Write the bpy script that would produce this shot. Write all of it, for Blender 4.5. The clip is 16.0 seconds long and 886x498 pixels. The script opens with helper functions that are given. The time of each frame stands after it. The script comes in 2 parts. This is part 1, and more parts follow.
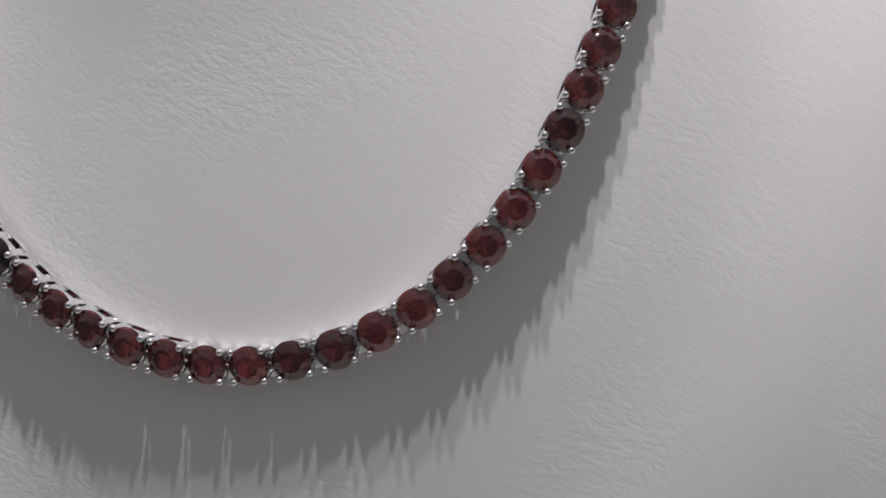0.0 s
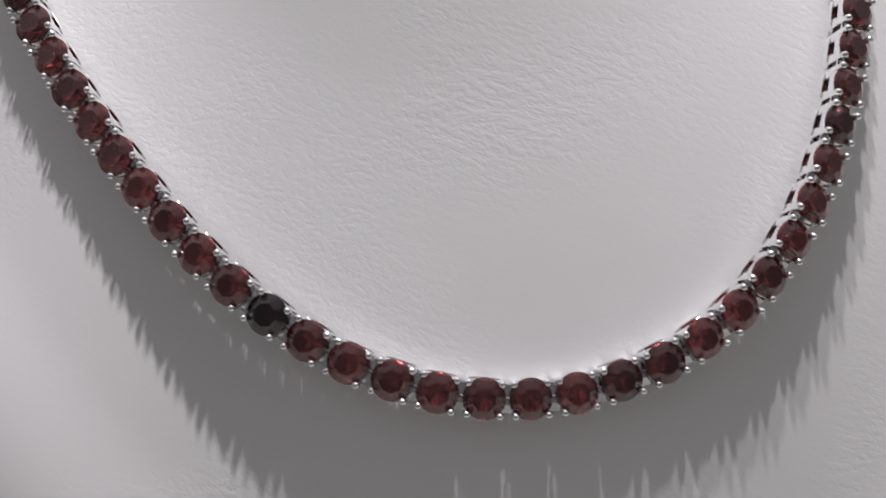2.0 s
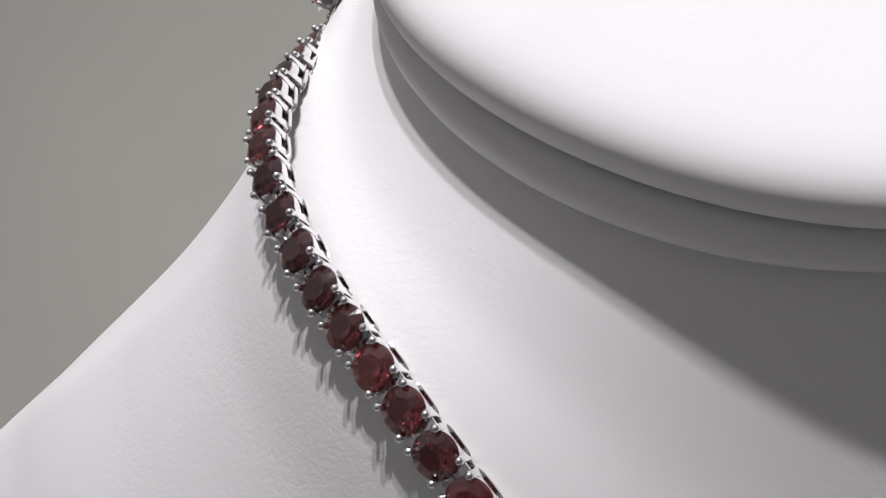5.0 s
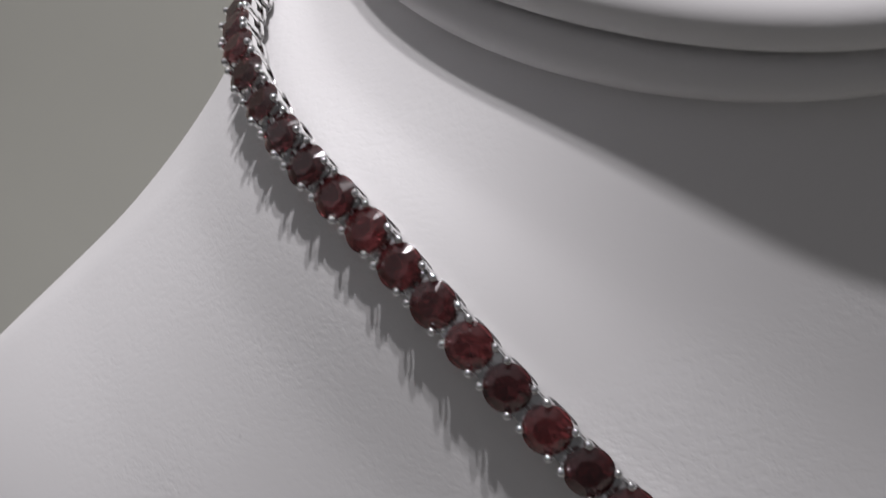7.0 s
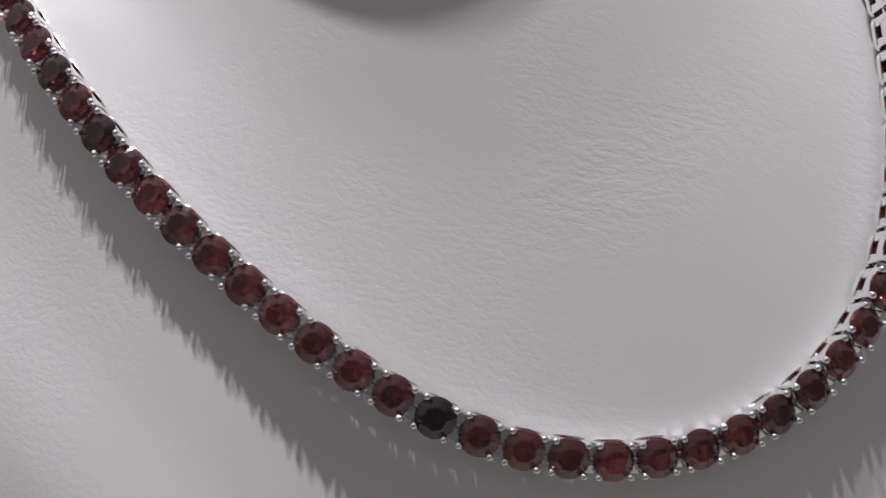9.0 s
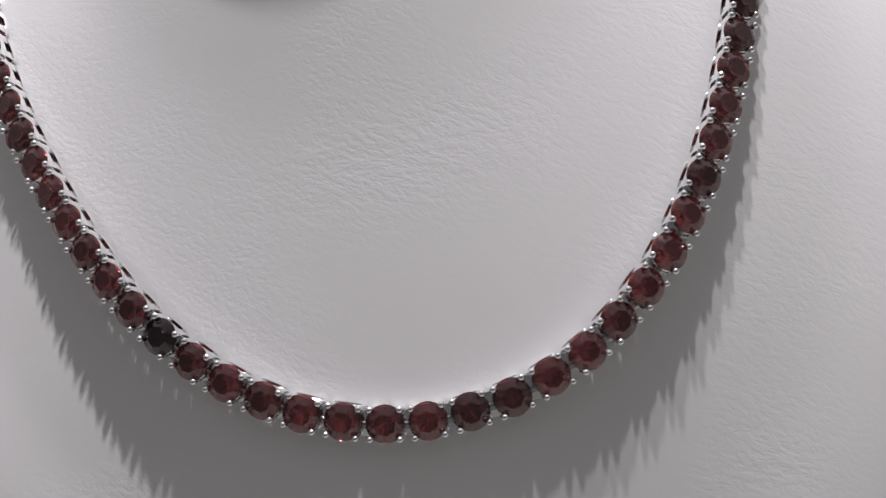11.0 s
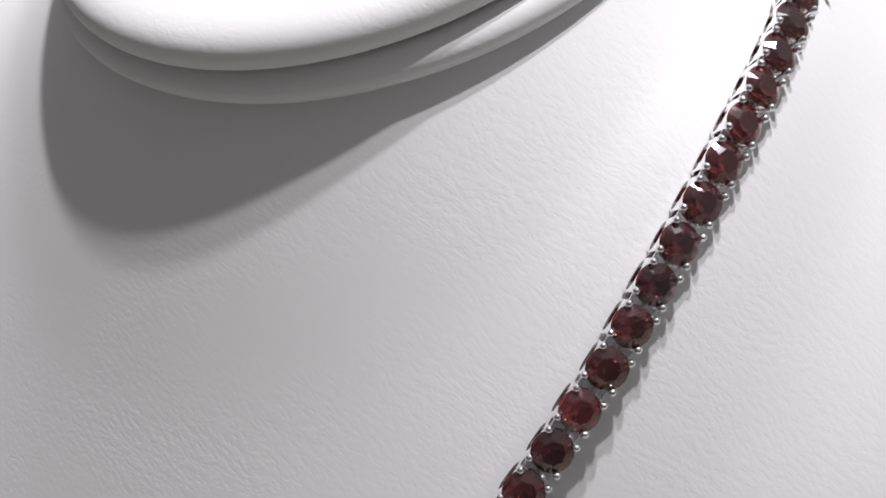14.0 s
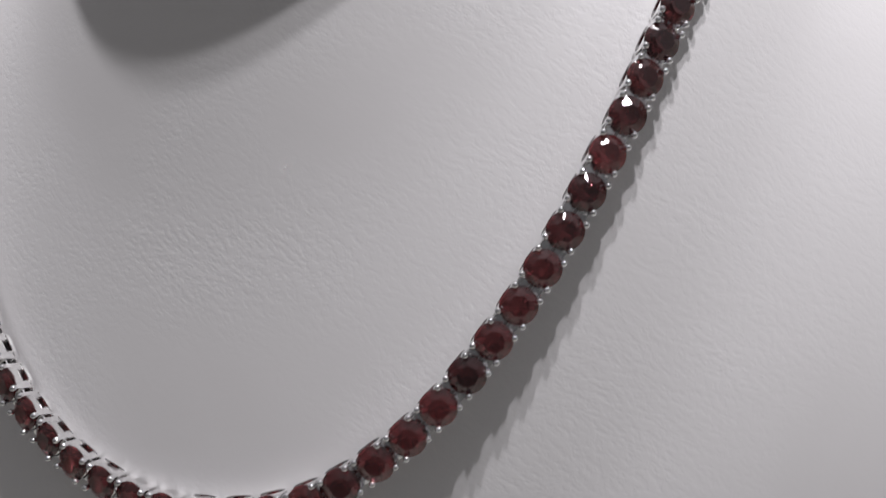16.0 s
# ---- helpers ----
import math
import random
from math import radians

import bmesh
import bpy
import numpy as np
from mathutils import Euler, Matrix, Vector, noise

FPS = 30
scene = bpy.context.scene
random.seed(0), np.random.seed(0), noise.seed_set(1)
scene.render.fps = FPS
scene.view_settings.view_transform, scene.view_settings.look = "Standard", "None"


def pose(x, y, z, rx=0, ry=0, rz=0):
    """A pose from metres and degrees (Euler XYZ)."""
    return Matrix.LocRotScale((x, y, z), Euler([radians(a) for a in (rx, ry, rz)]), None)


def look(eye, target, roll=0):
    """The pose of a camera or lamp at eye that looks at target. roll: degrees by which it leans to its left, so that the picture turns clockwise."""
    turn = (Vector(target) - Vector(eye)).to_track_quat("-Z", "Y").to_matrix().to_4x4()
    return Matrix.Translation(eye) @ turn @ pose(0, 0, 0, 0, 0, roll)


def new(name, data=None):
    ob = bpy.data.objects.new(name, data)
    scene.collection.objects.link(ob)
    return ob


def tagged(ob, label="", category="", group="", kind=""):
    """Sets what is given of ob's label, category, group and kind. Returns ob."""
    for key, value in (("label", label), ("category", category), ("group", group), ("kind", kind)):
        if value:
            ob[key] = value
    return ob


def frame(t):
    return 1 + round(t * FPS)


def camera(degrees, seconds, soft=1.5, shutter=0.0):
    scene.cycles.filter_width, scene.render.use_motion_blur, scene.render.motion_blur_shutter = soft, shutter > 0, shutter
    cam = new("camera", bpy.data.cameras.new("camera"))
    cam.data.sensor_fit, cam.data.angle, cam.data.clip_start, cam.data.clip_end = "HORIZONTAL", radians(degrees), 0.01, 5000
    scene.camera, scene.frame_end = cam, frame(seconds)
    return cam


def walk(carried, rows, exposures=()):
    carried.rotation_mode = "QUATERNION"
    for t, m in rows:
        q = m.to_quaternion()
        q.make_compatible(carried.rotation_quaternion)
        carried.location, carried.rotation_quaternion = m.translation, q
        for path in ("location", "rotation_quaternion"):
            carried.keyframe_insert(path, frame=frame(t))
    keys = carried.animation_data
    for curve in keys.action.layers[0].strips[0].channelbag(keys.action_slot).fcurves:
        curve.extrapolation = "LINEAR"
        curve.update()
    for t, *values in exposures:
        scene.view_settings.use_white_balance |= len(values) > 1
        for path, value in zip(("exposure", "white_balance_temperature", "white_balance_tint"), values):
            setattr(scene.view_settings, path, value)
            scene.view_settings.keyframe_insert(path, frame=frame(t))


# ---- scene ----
cam = camera(49.89, 16.0, soft=1.2, shutter=0.2)
PATH = [
    (0, pose(0.03751, -0.07987, 0.19623, 62.62, 9.17, 5.91)),
    (0.5, pose(0.02375, -0.08397, 0.19049, 63.71, 9.15, 3.42)),
    (1, pose(0.00771, -0.09047, 0.18742, 65.62, 8.42, -0.99)),
    (1.5, pose(-0.00443, -0.08791, 0.19050, 67.15, 9.33, -5.52)),
    (2, pose(-0.01957, -0.08063, 0.19466, 67.31, 9.63, -8.53)),
    (2.5, pose(-0.03042, -0.07073, 0.20678, 66.60, 10.20, -11.87)),
    (3, pose(-0.04372, -0.05914, 0.21008, 68.79, 10.77, -14.89)),
    (3.5, pose(-0.04857, -0.04507, 0.22418, 63.86, 10.75, -14.63)),
    (4, pose(-0.04793, -0.02720, 0.24078, 57.13, 16.00, -11.84)),
    (4.5, pose(-0.04785, -0.01275, 0.25874, 53.26, 21.82, -14.46)),
    (4.7, pose(-0.05029, -0.00743, 0.26070, 53.96, 21.31, -16.37)),
    (6.8, pose(-0.07211, -0.00954, 0.25799, 54.22, 17.93, -27.02)),
    (7, pose(-0.07250, -0.01562, 0.25031, 56.42, 17.83, -25.94)),
    (7.5, pose(-0.07130, -0.02996, 0.23594, 59.89, 16.90, -24.29)),
    (8, pose(-0.07108, -0.04559, 0.22489, 63.63, 13.57, -26.14)),
    (8.5, pose(-0.05831, -0.05939, 0.21853, 64.08, 14.83, -23.24)),
    (9, pose(-0.04318, -0.07294, 0.20863, 65.51, 15.99, -19.02)),
    (9.5, pose(-0.03302, -0.08396, 0.19884, 67.72, 15.50, -15.17)),
    (10, pose(-0.02023, -0.09171, 0.19393, 69.31, 14.16, -10.33)),
    (10.2, pose(-0.01353, -0.09403, 0.19044, 71.76, 13.54, -8.52)),
    (12.3, pose(0.04013, -0.07724, 0.20347, 65.92, 6.80, 14.96)),
    (12.5, pose(0.04543, -0.07397, 0.20372, 66.71, 5.83, 17.06)),
    (13, pose(0.05888, -0.06211, 0.21074, 65.62, 4.68, 22.83)),
    (13.5, pose(0.06341, -0.04566, 0.23174, 59.00, 2.90, 24.73)),
    (14, pose(0.06814, -0.03612, 0.24557, 57.57, 1.71, 26.23)),
    (14.5, pose(0.07241, -0.03275, 0.24783, 59.70, 1.89, 26.19)),
    (15, pose(0.07245, -0.03922, 0.24860, 59.54, 2.03, 23.60)),
    (15.5, pose(0.07375, -0.05096, 0.23823, 60.76, 3.48, 23.77)),
    (16, pose(0.06583, -0.06464, 0.22476, 60.55, 3.79, 19.91)),
]
EXPOSURE = [
    (0, -0.16), (0.5, 0.04), (1.5, 0.14), (2, 0.1), (2.5, 0.05), (3, -0.08), (3.5, -0.16), (4, -0.2), (4.7, -0.32),
    (6.8, -0.7), (7, -0.72), (7.5, -0.55), (8, -0.32), (9, -0.18), (10, -0.1), (12.5, 0.0), (13.5, -0.1),
    (14.5, -0.14), (15, -0.27), (16, -0.31),
]
SAG_FRONT, SAG_SIDE = 1.0, 4.0

# ---- fitted sizes, in mm ----
RIM_Y, RIM_Z, RIM_LEAN, RIM_YAW = 74.97, 217.85, 17.15, 0.0592
RIM_LOW = (44.75, -6.83, 3.14, 0.03)
RIM_UP = (43.64, -6.94, 3.8, 0.45)
RING_R, RING_RS = (65.18, 10.18, 8.7, 3.57, 1.98), (-1.85, -0.76, 0.17)
RING_H, RING_HS = (-18.31, -16.92, -11.73, -5.15, -1.59), (-0.57, -0.66, 1.22)
KNOT_AT = (-28, -25, -22, -19, -16, -13, -9, -5, -1, 3, 7, 11, 15, 19, 23, 27, 31, 34)
KNOTS = ((-46.8, 114.3, 219.1), (-54.4, 101.6, 221.4), (-59.6, 87.6, 220.7), (-61.0, 74.0, 214.7), (-59.2, 61.0, 207.5), (-56.9, 49.2, 198.7), (-52.2, 35.5, 184.8), (-44.9, 23.5, 170.8), (-35.0, 12.8, 157.2), (-20.5, 5.5, 145.9), (-1.8, 2.8, 141.1), (17.5, 5.5, 145.0), (32.2, 13.4, 156.2), (41.8, 24.1, 169.8), (48.7, 36.7, 183.8), (53.5, 51.2, 196.6), (56.8, 67.3, 207.7), (57.3, 81.2, 213.4))

walk(cam, PATH, EXPOSURE)
# the polished claws throw their glints on to the leather
scene.cycles.caustics_reflective = scene.cycles.caustics_refractive = True
scene.cycles.sample_clamp_indirect = 0

# ---- light: two small bright lamps overhead, and the soft grey light of the room ----
world = bpy.data.worlds.new("room_light")
scene.world = world
world.use_nodes = True
wn, wl = world.node_tree.nodes, world.node_tree.links
back = wn["Background"]
coord = wn.new("ShaderNodeTexCoord")
toward = wn.new("ShaderNodeVectorMath")  # the room is brightest above and behind the bust
toward.operation, toward.inputs[1].default_value = "DOT_PRODUCT", (0.12, 0.60, 0.79)
ramp = wn.new("ShaderNodeValToRGB")
half = wn.new("ShaderNodeMath")
half.operation, half.inputs[1].default_value, half.inputs[2].default_value = "MULTIPLY_ADD", 0.5, 0.5
wl.new(coord.outputs["Generated"], toward.inputs[0])
wl.new(toward.outputs["Value"], half.inputs[0])
wl.new(half.outputs[0], ramp.inputs[0])
ramp.color_ramp.elements[0].position, ramp.color_ramp.elements[0].color = 0.45, (0.16, 0.155, 0.16, 1)
ramp.color_ramp.elements[1].position, ramp.color_ramp.elements[1].color = 0.97, (0.90, 0.87, 0.91, 1)
wl.new(ramp.outputs[0], back.inputs[0])
back.inputs[1].default_value = 0.55

# two small bulbs of one desk lamp, side by side
LAMPS = ((0.1534, 0.1364, 0.7960), (0.1113, 0.1612, 0.8028))
for place in LAMPS:
    lamp_data = bpy.data.lights.new("spot_lamp_light", "AREA")
    lamp_data.shape, lamp_data.size, lamp_data.energy, lamp_data.color = "DISK", 0.018, 2.95, (1.0, 0.965, 1.0)
    lamp = new("spot_lamp_light", lamp_data)
    lamp.matrix_world = look(place, (0, 0.03, 0.17))


# ---- materials ----
def material(name):
    m = bpy.data.materials.new(name)
    m.use_nodes = True
    return m, m.node_tree.nodes, m.node_tree.links, m.node_tree.nodes["Principled BSDF"]


# small dirt specks on the covering: place and radius
SPECKS = (
    (-0.0026, 0.0204, 0.1684, 0.0007),
    (0.04, 0.0464, 0.1945, 0.0004),
    (0.0395, 0.0546, 0.2038, 0.0004),
    (0.0274, 0.0498, 0.2196, 0.0004),
    (-0.0534, 0.0713, 0.2112, 0.0007),
    (-0.1013, 0.0967, 0.1934, 0.0006),
    (0.0577, 0.0297, 0.1568, 0.0005),
    (0.0537, 0.0088, 0.1233, 0.0004),
    (-0.0785, 0.0658, 0.1901, 0.0007),
)


def leatherette():
    """White embossed imitation leather: fine pebbled grain, stretched creases in patches, a little grime."""
    m, n, l, b = material("white_leatherette")
    co = n.new("ShaderNodeTexCoord")
    turn = n.new("ShaderNodeMapping")
    turn.vector_type = "TEXTURE"
    turn.inputs["Rotation"].default_value = (0.0, radians(34), 0.0)
    turn.inputs["Scale"].default_value = (1.9, 1.0, 1.0)
    l.new(co.outputs["Object"], turn.inputs[0])
    warp = n.new("ShaderNodeTexNoise")
    warp.inputs["Scale"].default_value, warp.inputs["Detail"].default_value = 90, 3
    l.new(turn.outputs[0], warp.inputs[0])
    mix = n.new("ShaderNodeMix")
    mix.data_type = "VECTOR"
    mix.inputs["Factor"].default_value = 0.004
    l.new(turn.outputs[0], mix.inputs[4])
    l.new(warp.outputs["Color"], mix.inputs[5])
    grain = n.new("ShaderNodeTexNoise")
    grain.inputs["Scale"].default_value, grain.inputs["Detail"].default_value = 1500, 2
    grain.inputs["Roughness"].default_value = 0.6
    l.new(mix.outputs[1], grain.inputs["Vector"])
    cut = n.new("ShaderNodeMapRange")
    cut.inputs[1].default_value, cut.inputs[2].default_value = 0.36, 0.56
    l.new(grain.outputs[0], cut.inputs[0])
    fine = n.new("ShaderNodeTexNoise")
    fine.inputs["Scale"].default_value, fine.inputs["Detail"].default_value = 560, 3
    l.new(mix.outputs[1], fine.inputs[0])
    wide = n.new("ShaderNodeTexNoise")
    wide.inputs["Scale"].default_value, wide.inputs["Detail"].default_value = 34, 3
    l.new(co.outputs["Object"], wide.inputs[0])
    patch = n.new("ShaderNodeMapRange")
    patch.inputs[1].default_value, patch.inputs[2].default_value = 0.38, 0.62
    patch.inputs[3].default_value, patch.inputs[4].default_value = 0.15, 1.0
    l.new(wide.outputs[0], patch.inputs[0])
    tall = n.new("ShaderNodeMath")
    tall.operation, tall.inputs[1].default_value = "MULTIPLY_ADD", 0.35
    l.new(cut.outputs[0], tall.inputs[0])
    low = n.new("ShaderNodeMath")
    low.operation, low.inputs[1].default_value = "MULTIPLY", 0.9
    l.new(fine.outputs[0], low.inputs[0])
    l.new(low.outputs[0], tall.inputs[2])
    high = n.new("ShaderNodeMath")
    high.operation = "MULTIPLY"
    l.new(tall.outputs[0], high.inputs[0])
    l.new(patch.outputs[0], high.inputs[1])
    bump = n.new("ShaderNodeBump")
    bump.inputs["Strength"].default_value, bump.inputs["Distance"].default_value = 0.29, 0.00015
    l.new(high.outputs[0], bump.inputs["Height"])
    l.new(bump.outputs[0], b.inputs["Normal"])
    tone = n.new("ShaderNodeValToRGB")
    tone.color_ramp.elements[0].color = (0.70, 0.69, 0.69, 1)
    tone.color_ramp.elements[1].color = (0.78, 0.775, 0.78, 1)
    l.new(wide.outputs[0], tone.inputs[0])
    l.new(tone.outputs[0], b.inputs["Base Color"])
    last = tone.outputs[0]
    for x, y, z, size in SPECKS:
        far = n.new("ShaderNodeVectorMath")
        far.operation = "DISTANCE"
        far.inputs[1].default_value = (x, y, z)
        l.new(co.outputs["Object"], far.inputs[0])
        edge = n.new("ShaderNodeMapRange")
        edge.inputs[1].default_value, edge.inputs[2].default_value = size * 0.55, size * 0.15
        edge.inputs[3].default_value, edge.inputs[4].default_value = 0.0, 0.6
        l.new(far.outputs["Value"], edge.inputs[0])
        spot_mix = n.new("ShaderNodeMix")
        spot_mix.data_type = "RGBA"
        spot_mix.inputs[7].default_value = (0.16, 0.15, 0.15, 1)
        l.new(edge.outputs[0], spot_mix.inputs[0])
        l.new(last, spot_mix.inputs[6])
        last = spot_mix.outputs[2]
    l.new(last, b.inputs["Base Color"])
    b.inputs["Roughness"].default_value = 0.62
    b.inputs["Specular IOR Level"].default_value = 0.22
    return m


def silver(name, smooth, worn, colour=(0.86, 0.86, 0.87)):
    m, n, l, b = material(name)
    b.inputs["Metallic"].default_value = 1.0
    b.inputs["Base Color"].default_value = (*colour, 1)
    co = n.new("ShaderNodeTexCoord")
    noise_tex = n.new("ShaderNodeTexNoise")
    noise_tex.inputs["Scale"].default_value = 900
    l.new(co.outputs["Object"], noise_tex.inputs[0])
    rough = n.new("ShaderNodeMapRange")
    rough.inputs[3].default_value, rough.inputs[4].default_value = smooth, worn
    l.new(noise_tex.outputs[0], rough.inputs[0])
    l.new(rough.outputs[0], b.inputs["Roughness"])
    bump = n.new("ShaderNodeBump")
    bump.inputs["Strength"].default_value, bump.inputs["Distance"].default_value = 0.25, 0.0001
    l.new(noise_tex.outputs[0], bump.inputs["Height"])
    l.new(bump.outputs[0], b.inputs["Normal"])
    return m


def garnet(name, dark, light):
    """Dark red cut stone; each one a little lighter or darker."""
    m, n, l, b = material(name)
    info = n.new("ShaderNodeObjectInfo")
    tone = n.new("ShaderNodeValToRGB")
    tone.color_ramp.elements[0].color = (*dark, 1)
    tone.color_ramp.elements[1].color = (*light, 1)
    l.new(info.outputs["Random"], tone.inputs[0])
    l.new(tone.outputs[0], b.inputs["Base Color"])
    b.inputs["Roughness"].default_value = 0.11
    b.inputs["Coat Weight"].default_value, b.inputs["Coat Roughness"].default_value = 0.18, 0.04
    b.inputs["IOR"].default_value = 1.77
    b.inputs["Transmission Weight"].default_value = 0.94
    return m


def plain(name, colour, rough, scale, depth):
    m, n, l, b = material(name)
    co = n.new("ShaderNodeTexCoord")
    a = n.new("ShaderNodeTexNoise")
    a.inputs["Scale"].default_value, a.inputs["Detail"].default_value = scale, 6
    l.new(co.outputs["Object"], a.inputs[0])
    tone = n.new("ShaderNodeValToRGB")
    tone.color_ramp.elements[0].color = (*[c * 0.88 for c in colour], 1)
    tone.color_ramp.elements[1].color = (*[c * 1.08 for c in colour], 1)
    l.new(a.outputs[0], tone.inputs[0])
    l.new(tone.outputs[0], b.inputs["Base Color"])
    bump = n.new("ShaderNodeBump")
    bump.inputs["Strength"].default_value, bump.inputs["Distance"].default_value = 0.3, depth
    l.new(a.outputs[0], bump.inputs["Height"])
    l.new(bump.outputs[0], b.inputs["Normal"])
    b.inputs["Roughness"].default_value = rough
    return m


LEATHER = leatherette()
SILVER, BEAD_SILVER = silver("polished_silver", 0.05, 0.11, (0.93, 0.925, 0.92)), silver("rubbed_silver", 0.11, 0.19)
# darker silver: the shade in slots and gaps is put into its colour
SHADED_SILVER = silver("shaded_silver", 0.3, 0.5, (0.38, 0.37, 0.37))
GARNET = garnet("garnet", (0.18, 0.04, 0.044), (0.46, 0.09, 0.096))
DEEP_GARNET = garnet("deep_garnet", (0.03, 0.008, 0.010), (0.04, 0.010, 0.012))
WALL = plain("grey_backdrop_paper", (0.40, 0.40, 0.36), 0.9, 6, 0.001)
MM = 0.001


def mesh_of(name, verts, faces, mat, smooth=True):
    me = bpy.data.meshes.new(name)
    me.from_pydata([tuple(v) for v in verts], [], faces)
    me.update()
    me.materials.append(mat)
    for poly in me.polygons:
        poly.use_smooth = smooth
    return me


def part(name, data, parent, label=""):
    ob = new(name, data)
    ob.parent = parent
    return tagged(ob, label)


# ---- the backdrop: one seamless sheet, from the table up behind the bust ----
def sweep():
    rows = [(-0.9, 0.0), (-0.3, 0.0), (0.2, 0.0)]
    rows += [(0.2 + 0.35 * math.sin(a), 0.35 - 0.35 * math.cos(a)) for a in [radians(d) for d in range(6, 91, 6)]]
    rows += [(0.55, 0.45), (0.555, 0.6)]
    rows += [(y + 0.004, z - 0.004) for y, z in reversed(rows)]
    xs = [-1.5 + 0.1 * i for i in range(31)]
    verts = [(x, y, z) for x in xs for y, z in rows]
    k = len(rows)
    faces = [(i * k + j, i * k + (j + 1) % k, (i + 1) * k + (j + 1) % k, (i + 1) * k + j) for i in range(30) for j in range(k)]
    faces += [tuple(range(k))[::-1], tuple(30 * k + j for j in range(k))]
    return mesh_of("backdrop", verts, faces, WALL)


tagged(new("backdrop", sweep()), "plain warm grey seamless backdrop under and behind the bust", "backdrop", kind="structure")

# ---- the display bust: rings about the axis of the neck ----
NECK = Vector((0, RIM_Y, RIM_Z)) * MM
LEAN = radians(RIM_LEAN)
FRONT = Vector((0, -math.cos(LEAN), -math.sin(LEAN)))
AXIS = Vector((0, -math.sin(LEAN), math.cos(LEAN)))


def wave(a, cosines, sines=()):
    return sum(c * math.cos(k * a) for k, c in enumerate(cosines)) + sum(s * math.sin((k + 1) * a) for k, s in enumerate(sines))


def spot(a, r, h):
    """The place at azimuth a from the front, r out from the neck's axis and h above the collar, in mm."""
    return NECK + (Vector((1, 0, 0)) * (r * math.sin(a)) + FRONT * (r * math.cos(a)) + AXIS * h) * MM


def blend(a, front, side, rear):
    """A value that goes from front over the shoulder's ridge to the rear with the azimuth."""
    a = abs((a + math.pi) % (2 * math.pi) - math.pi)
    if a < RIDGE:
        c = math.cos(a / RIDGE * math.pi / 2)
        return front * c * c + side * (1 - c * c)
    c = math.sin((a - RIDGE) / (math.pi - RIDGE) * math.pi / 2)
    return rear * c + side * (1 - c)


RIDGE = radians(102)
FULL_LEFT, FULL_RIGHT = 2.0, 0.3  # the two sides of the breast are not quite alike
DROP_LEFT, DROP_RIGHT = 1.0, 1.37  # nor are the shoulders
OUT = (  # steps out and down from the necklace's line: front, shoulder, rear
    ((17.6, -21.7), (13, -9.9), (4, -14)),
    ((35, -44.6), (28, -18.0), (7, -34)),
    ((50, -74.5), (47, -26.6), (9, -60)),
    ((60, -105), (65, -38.5), (10, -90)),
    ((63, -135), (71, -66), (10, -120)),
)


def knots(a):
    """Out and up of the profile at azimuth a, from under the collar to the foot."""
    r0 = wave(a, RIM_LOW) - 2.0
    r1, h1 = wave(a, RING_R, RING_RS), wave(a, RING_H, RING_HS)
    h1 += -0.4 + 0.2 * math.cos(a) + 0.2 * math.cos(2 * a) - 0.2 * math.sin(a) - 0.45 * math.sin(4 * a)
    ahead = max(0.0, math.cos(a)) ** 2
    sag = (SAG_FRONT * ahead + SAG_SIDE * (1 - ahead)) * (r1 - r0) / 48
    rows = [(r0 - 3, 3.0), (r0, -0.5), (r0 + (r1 - r0) * 0.5, -0.5 + (h1 + 0.5) * 0.5 - sag), (r1, h1)]
    turned = abs((a + math.pi) % (2 * math.pi) - math.pi)
    fuller = math.exp(-(((turned - 0.66) / 0.34) ** 2))  # the breast is fuller to either side of the middle
    right = math.sin(a) > 0
    fuller *= FULL_RIGHT if right else FULL_LEFT
    for (f, s, b), more in zip(OUT, (2.6, 5.2, 5.4, 3.0, 0.0)):
        side = s[1] * (DROP_RIGHT if right else DROP_LEFT)
        rows.append((r1 + blend(a, f[0], s[0], b[0]), h1 + blend(a, f[1], side, b[1]) + more * fuller))
    return rows


def catmull(rows, t):
    k = min(int(t), len(rows) - 2)
    u = t - k
    p = [np.array(rows[min(max(k + i - 1, 0), len(rows) - 1)], float) for i in range(4)]
    return 0.5 * (2 * p[1] + (p[2] - p[0]) * u + (2 * p[0] - 5 * p[1] + 4 * p[2] - p[3]) * u * u + (3 * p[1] - 3 * p[2] + p[3] - p[0]) * u**3)


def bust_point(a, t):
    r, h = catmull(knots(a), t)
    return spot(a, r, h)


def bust_normal(a, t):
    du = bust_point(a + 0.01, t) - bust_point(a - 0.01, t)
    dv = bust_point(a, t + 0.01) - bust_point(a, t - 0.01)
    return dv.cross(du).normalized()


def bust_torso():
    turns, levels = 288, 120
    verts, faces = [], []
    for j in range(levels + 1):
        for i in range(turns):
            verts.append(bust_point(2 * math.pi * i / turns, 8 * j / levels))
    for i in range(turns):  # straight down to the foot
        v = verts[levels * turns + i]
        verts.append(Vector((v.x * 0.96, 0.06 + (v.y - 0.06) * 0.96, 0.002)))
    for j in range(levels + 1):
        for i in range(turns):
            k = (i + 1) % turns
            faces.append((j * turns + i, (j + 1) * turns + i, (j + 1) * turns + k, j * turns + k))
    faces.append(tuple((levels + 1) * turns + i for i in range(turns)))
    return mesh_of("torso", verts, faces, LEATHER)


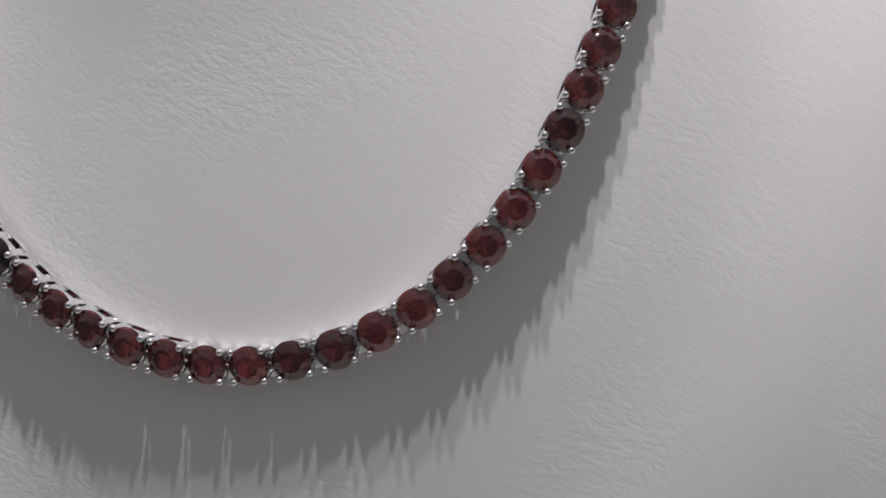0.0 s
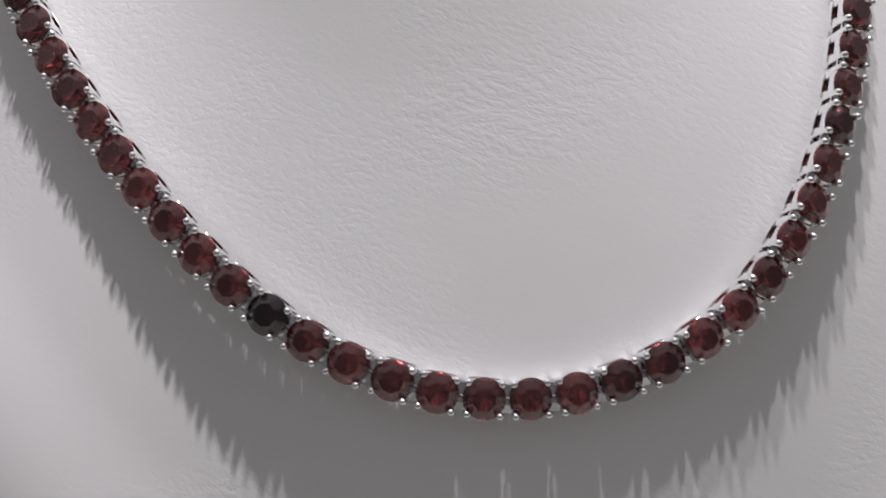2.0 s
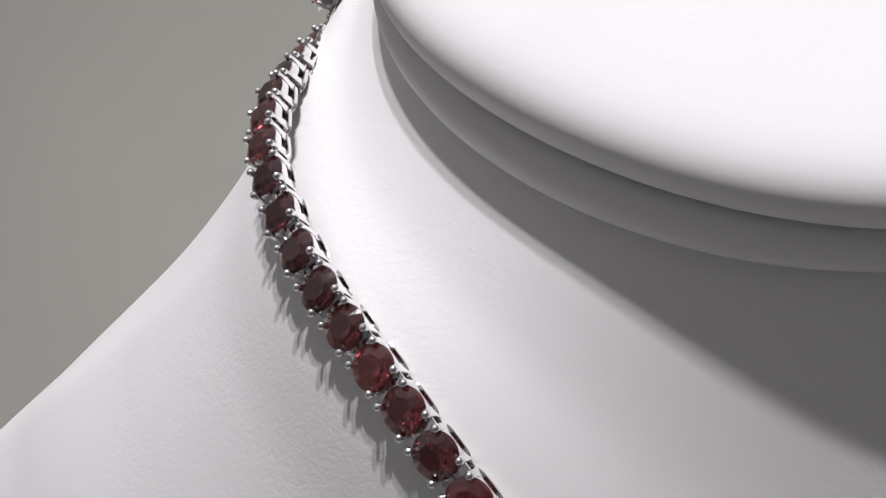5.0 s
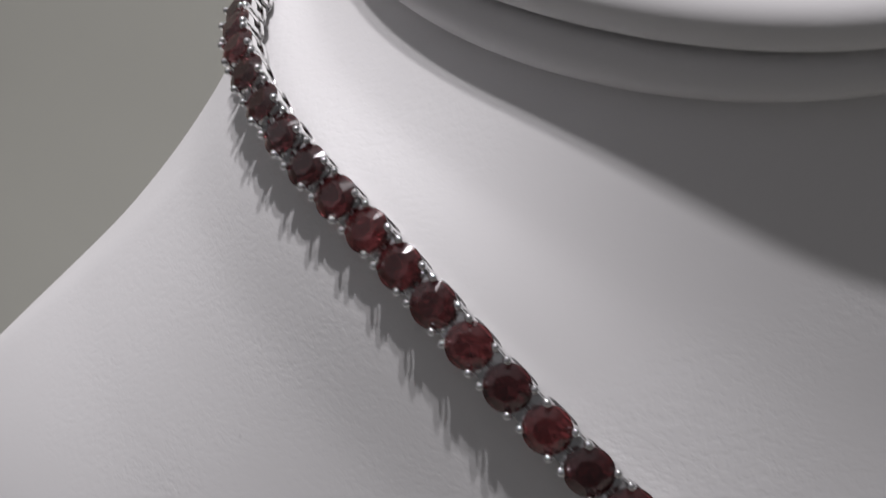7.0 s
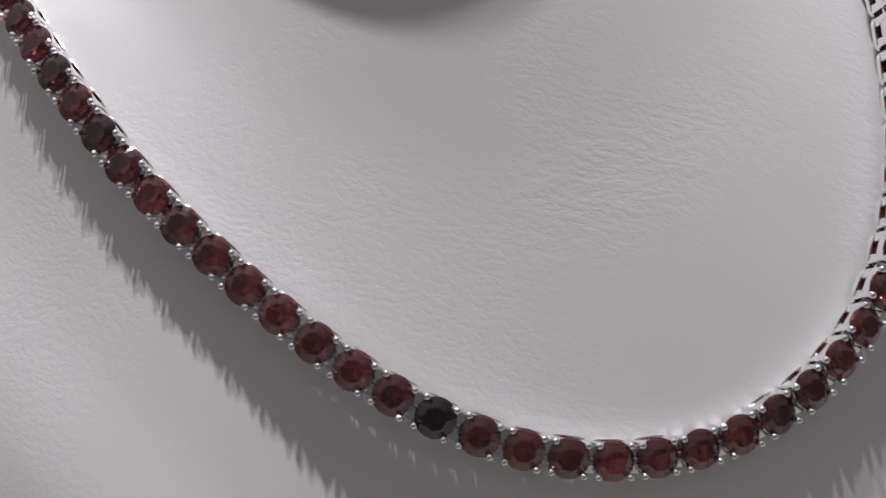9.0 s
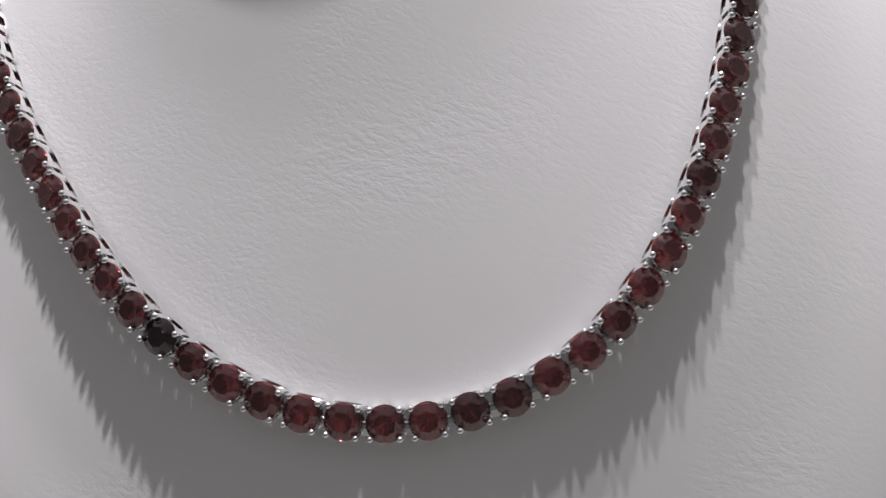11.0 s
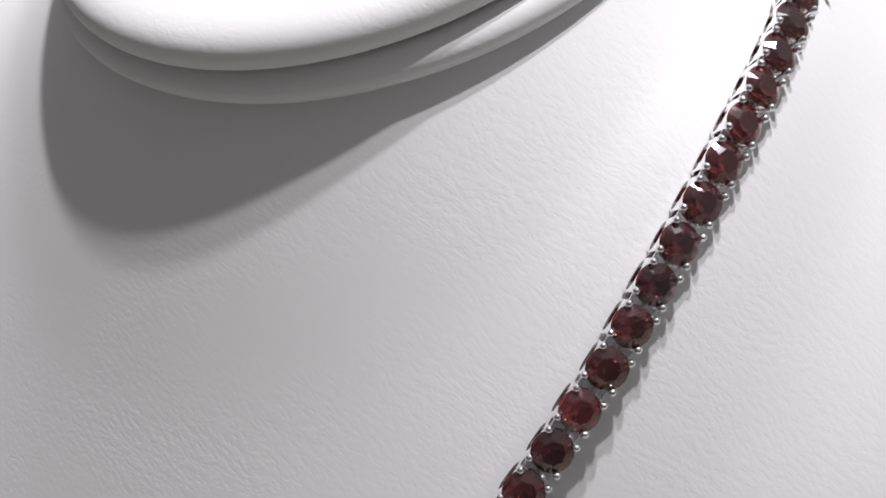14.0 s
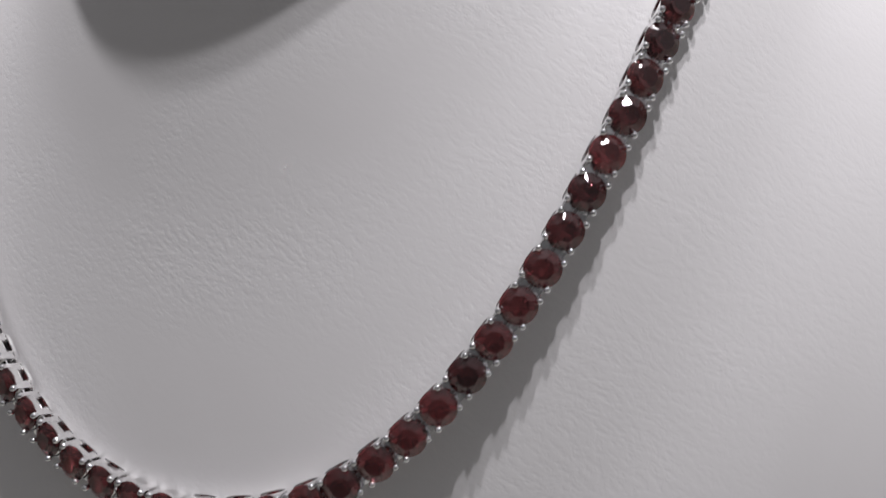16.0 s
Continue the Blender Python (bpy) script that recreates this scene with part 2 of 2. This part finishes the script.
def puck(name, radii, profile):
    """A closed cushion after the collar's outline: profile rows of (inset, height) in mm, from the bottom up."""
    turns = 240
    verts, faces = [], []
    for inset, h in profile:
        for i in range(turns):
            a = 2 * math.pi * i / turns
            flat = 1 - 0.17 * max(0.0, math.cos(a)) if h > 0 else 1.0  # the padding is thinner in front
            verts.append(spot(a + RIM_YAW, wave(a, radii) - inset, h * flat))
    rows = len(profile)
    for j in range(rows - 1):
        for i in range(turns):
            k = (i + 1) % turns
            faces.append((j * turns + i, j * turns + k, (j + 1) * turns + k, (j + 1) * turns + i))
    for ring, h in ((0, profile[0][1]), (rows - 1, profile[-1][1])):
        verts.append(spot(0, 0, h * 0.97))
        c = len(verts) - 1
        for i in range(turns):
            k = (i + 1) % turns
            tri = (ring * turns + k, ring * turns + i, c)
            faces.append(tri if ring == 0 else tri[::-1])
    return mesh_of(name, verts, faces, LEATHER)


bust = tagged(new("display_bust"), "white leatherette jewellery display bust with a padded oval neck top", "display bust")
part("torso", bust_torso(), bust)
BAND = [(8, -1.5), (2.2, -1.4), (0.9, -1.0), (0.2, -0.1), (0.0, 0.6), (0.1, 1.4), (0.6, 2.3), (1.3, 2.9), (2.3, 3.3), (8, 3.4)]
LID = [(8, 3.6), (2.2, 3.7), (0.9, 4.0), (0.3, 4.5), (0.0, 5.2), (-0.1, 6.2), (0.2, 7.3), (0.9, 8.3), (2.0, 9.0), (3.6, 9.5), (6.0, 9.75), (12, 9.9), (20, 10.0)]
part("collar_band", puck("collar_band", RIM_LOW, BAND), bust, "rounded padded band under the neck top")
part("neck_top", puck("neck_top", RIM_UP, LID), bust, "flat padded oval neck top")


# ---- the necklace ----
def cubic(t, y, q):
    """Natural cubic spline through (t, y), at q."""
    t, y, count = np.array(t, float), np.array(y, float), len(t)
    h, a, b = np.diff(t), np.zeros((count, count)), np.zeros((count, 3))
    a[0, 0] = a[-1, -1] = 1
    for i in range(1, count - 1):
        a[i, i - 1 : i + 2] = h[i - 1], 2 * (h[i - 1] + h[i]), h[i]
        b[i] = 6 * ((y[i + 1] - y[i]) / h[i] - (y[i] - y[i - 1]) / h[i - 1])
    m = np.linalg.solve(a, b)
    k = min(max(int(np.searchsorted(t, q)) - 1, 0), count - 2)
    u, v, g = q - t[k], t[k + 1] - q, h[k]
    return m[k] * v**3 / 6 / g + m[k + 1] * u**3 / 6 / g + (y[k] / g - m[k] * g / 6) * v + (y[k + 1] / g - m[k + 1] * g / 6) * u


def brilliant(radius, mat):
    """A round brilliant: table, star, girdle, pavilion and culet, flat-faceted."""
    bm = bmesh.new()
    rings = ((0.56, 0.0, 8, 0.0), (0.80, -0.165, 16, 0.5), (1.0, -0.30, 24, 0.0), (1.0, -0.36, 24, 0.0), (0.50, -0.80, 8, 0.0))
    for r, zz, count, shift in rings:
        for i in range(count):
            a = 2 * math.pi * (i + shift) / count
            bm.verts.new((radius * r * math.cos(a), radius * r * math.sin(a), radius * zz))
    bm.verts.new((0, 0, -1.18 * radius))
    bmesh.ops.convex_hull(bm, input=bm.verts[:])
    bmesh.ops.recalc_face_normals(bm, faces=bm.faces[:])
    me = bpy.data.meshes.new("gemstone")
    bm.to_mesh(me)
    bm.free()
    me.materials.append(mat)
    return me


def bar(bm, a, b, wa, wb, up=(0, 0, 1)):
    """A bevelled bar from a to b with square ends of widths wa and wb (across, along)."""
    a, b = Vector(a), Vector(b)
    w = (b - a).normalized()
    s = w.cross(Vector(up)).normalized()
    t = s.cross(w)
    rows = []
    for c, (p, q) in ((a, wa), (b, wb)):
        rows.append([bm.verts.new(c + s * (p * math.cos(k * math.pi / 4 + math.pi / 8)) + t * (q * math.sin(k * math.pi / 4 + math.pi / 8))) for k in range(8)])
    for k in range(8):
        j = (k + 1) % 8
        bm.faces.new((rows[0][k], rows[0][j], rows[1][j], rows[1][k]))
    bm.faces.new(rows[0][::-1])
    bm.faces.new(rows[1])


SECTION = ((1, -0.75), (1, 0.75), (0.7, 1), (-0.7, 1), (-1, 0.75), (-1, -0.75), (-0.7, -1), (0.7, -1))


def ring(bm, rx, ry, z, thick, tall, count=20, power=1.0):
    """A closed loop of bevelled flat metal; power under 1 squares its outline."""
    loops = []
    for i in range(count):
        a = 2 * math.pi * i / count
        c, s = math.cos(a), math.sin(a)
        c, s = math.copysign(abs(c) ** power, c), math.copysign(abs(s) ** power, s)
        row = []
        for p, q in SECTION:
            row.append(bm.verts.new(((rx + thick * p) * c, (ry + thick * p) * s, z + tall * q)))
        loops.append(row)
    for i in range(count):
        j = (i + 1) % count
        for k in range(8):
            m = (k + 1) % 8
            bm.faces.new((loops[i][k], loops[j][k], loops[j][m], loops[i][m]))


def finish(bm, name, scale=MM, flat=False):
    bmesh.ops.recalc_face_normals(bm, faces=bm.faces[:])
    bmesh.ops.scale(bm, vec=(scale,) * 3, verts=bm.verts)
    me = bpy.data.meshes.new(name)
    bm.to_mesh(me)
    bm.free()
    me.materials.append(SILVER)
    for poly in me.polygons:
        poly.use_smooth = not flat
    return me


TILT = 0.13  # the links lean outwards a little
CORNERS = ((1, 1), (1, -1), (-1, 1), (-1, -1))


BLADE = ((1, -0.5), (1, 0.5), (0.86, 1), (-0.86, 1), (-1, 0.5), (-1, -0.5), (-0.86, -1), (0.86, -1))


def prong_mesh(sx, sy):
    """A flat claw that rises from the rail and ends in a rounded bead over the stone's edge."""
    bm = bmesh.new()
    rows = []
    under = 0.16 if sy > 0 else 0.0  # the claws on the inside of the chain lean over a little
    for x, y, z, w, t in ((1.42, 1.52, -3.0, 0.66, 0.20), (1.46, 1.60, -2.2, 0.58, 0.20), (1.64, 1.66, -1.3, 0.42, 0.21), (1.70, 1.64, -0.75, 0.31, 0.21), (1.72, 1.65, -0.4, 0.28, 0.22)):
        rows.append([bm.verts.new((sx * (x + w * p), sy * (y + under * (0.9 + 0.5 * z) + t * q), z)) for p, q in BLADE])
    for p, q in zip(rows, rows[1:]):
        for k in range(8):
            m = (k + 1) % 8
            bm.faces.new((p[k], p[m], q[m], q[k]))
    bm.faces.new(rows[0])
    bm.faces.new(rows[-1])
    plates = len(bm.faces)
    bead = Matrix.Translation((sx * 1.73, sy * (1.65 + under * 0.5), -0.33)) @ Matrix.Diagonal((1.0, 0.95, 1.12, 1.0))
    bmesh.ops.create_icosphere(bm, subdivisions=2, radius=0.47, matrix=bead)
    me = finish(bm, "prong")
    me.materials.append(BEAD_SILVER)
    for poly in me.polygons:
        poly.use_smooth = poly.index >= plates
        poly.material_index = int(poly.index >= plates)
    return me


def rail_mesh():
    """The squared base of a link."""
    bm = bmesh.new()
    ring(bm, 2.08, 1.62, -3.12, 0.24, 0.26, 28, 0.5)
    return finish(bm, "link", flat=True)


def gallery_mesh():
    """The flat band that joins the claws under the stone and leaves an arch open below."""
    bm = bmesh.new()
    ring(bm, 1.78, 1.70, -1.5, 0.19, 0.6, 28, 0.4)
    for v in bm.verts:  # its inner wall leans over with the claws
        if v.co.y > 0:
            v.co.y += 0.12 * (v.co.z + 1.2)
    return finish(bm, "gallery_wire", flat=True)


def hinge_mesh():
    bm = bmesh.new()
    bar(bm, (1.5, 0, -1.95), (3.5, 0, -1.95), (0.34, 1.0), (0.34, 1.0))
    bar(bm, (1.9, 0, -1.55), (3.1, 0, -1.55), (1.65, 0.3), (1.65, 0.3))
    # floor plate, added to close the slot and keep it dark
    bar(bm, (-1.9, 0, -3.0), (3.1, 0, -3.0), (1.5, 0.12), (1.5, 0.12))
    me = finish(bm, "hinge_plate", flat=True)
    me.materials.clear()
    me.materials.append(SHADED_SILVER)
    me.materials.append(BEAD_SILVER)
    for poly in me.polygons:  # the bridge on top stays bright silver, without the painted shade
        poly.material_index = int(10 <= poly.index < 20)
    return me


GEM, DEEP_GEM = brilliant(2.27 * MM, GARNET), brilliant(2.27 * MM, DEEP_GARNET)
LINK, GALLERY, HINGE = rail_mesh(), gallery_mesh(), hinge_mesh()
PRONGS = [prong_mesh(sx, sy) for sx, sy in CORNERS]
necklace = tagged(new("necklace"), "silver tennis necklace of round dark red garnets on the bust", "necklace")


def place_on_bust(p):
    """The azimuth and profile step of the bust's skin nearest to a place on the necklace."""
    q = Vector(p) - NECK
    a = math.atan2(q.x, q.dot(FRONT))
    best = min((k * 0.02 for k in range(100, 200)), key=lambda t: (bust_point(a, t) - Vector(p)).length)
    return a, best


def add_link(here, ahead, up, gem_mesh=GEM):
    """A link at here, which is the middle of the stone's table, with its axes along ahead and up."""
    y = up.cross(ahead).normalized()
    x = y.cross(up).normalized()
    up = (up - y * TILT).normalized()
    y = up.cross(x).normalized()
    m = Matrix((x, y, up)).transposed().to_4x4()
    m.translation = here
    link = part("link", LINK, necklace, "polished silver four-prong setting")
    link.matrix_basis = m
    gem = part("gemstone", gem_mesh, link, "round brilliant-cut %s garnet" % ("dark red" if gem_mesh == GEM else "almost black"))
    gem.matrix_basis = pose(0, 0, 0, random.uniform(-2, 2), random.uniform(-2, 2), random.uniform(0, 45))
    part("gallery_wire", GALLERY, link)
    part("hinge_plate", HINGE, link, "grey silver plate, coloured dark for the shade inside the link")
    for me in PRONGS:
        part("prong", me, link)


FIRST, LAST = KNOT_AT[0], KNOT_AT[-1]
for n in range(FIRST, LAST + 1):
    here = Vector(cubic(KNOT_AT, KNOTS, n)) * MM
    ahead = (Vector(cubic(KNOT_AT, KNOTS, n + 0.4)) - Vector(cubic(KNOT_AT, KNOTS, n - 0.4))).normalized()
    a, t = place_on_bust(here)
    up = bust_normal(a, t)
    up = (up + Vector([random.uniform(-0.035, 0.035) for _ in range(3)])).normalized()
    add_link(here, ahead, up, DEEP_GEM if n == 0 else GEM)

# the rest of the chain, round the back of the neck
ends = [Vector(cubic(KNOT_AT, KNOTS, LAST)) * MM, Vector(cubic(KNOT_AT, KNOTS, FIRST)) * MM]
angles = [place_on_bust(e)[0] for e in ends]
angles[1] += 2 * math.pi
REAR = 24
for i in range(1, REAR):
    u = i / REAR
    spots = []
    for v in (u - 0.01, u, u + 0.01):
        a = angles[0] + (angles[1] - angles[0]) * v
        spots.append(bust_point(a, 3.0) + bust_normal(a, 3.0) * 0.0035)
    add_link(spots[1], (spots[2] - spots[0]).normalized(), bust_normal(angles[0] + (angles[1] - angles[0]) * u, 3.0))
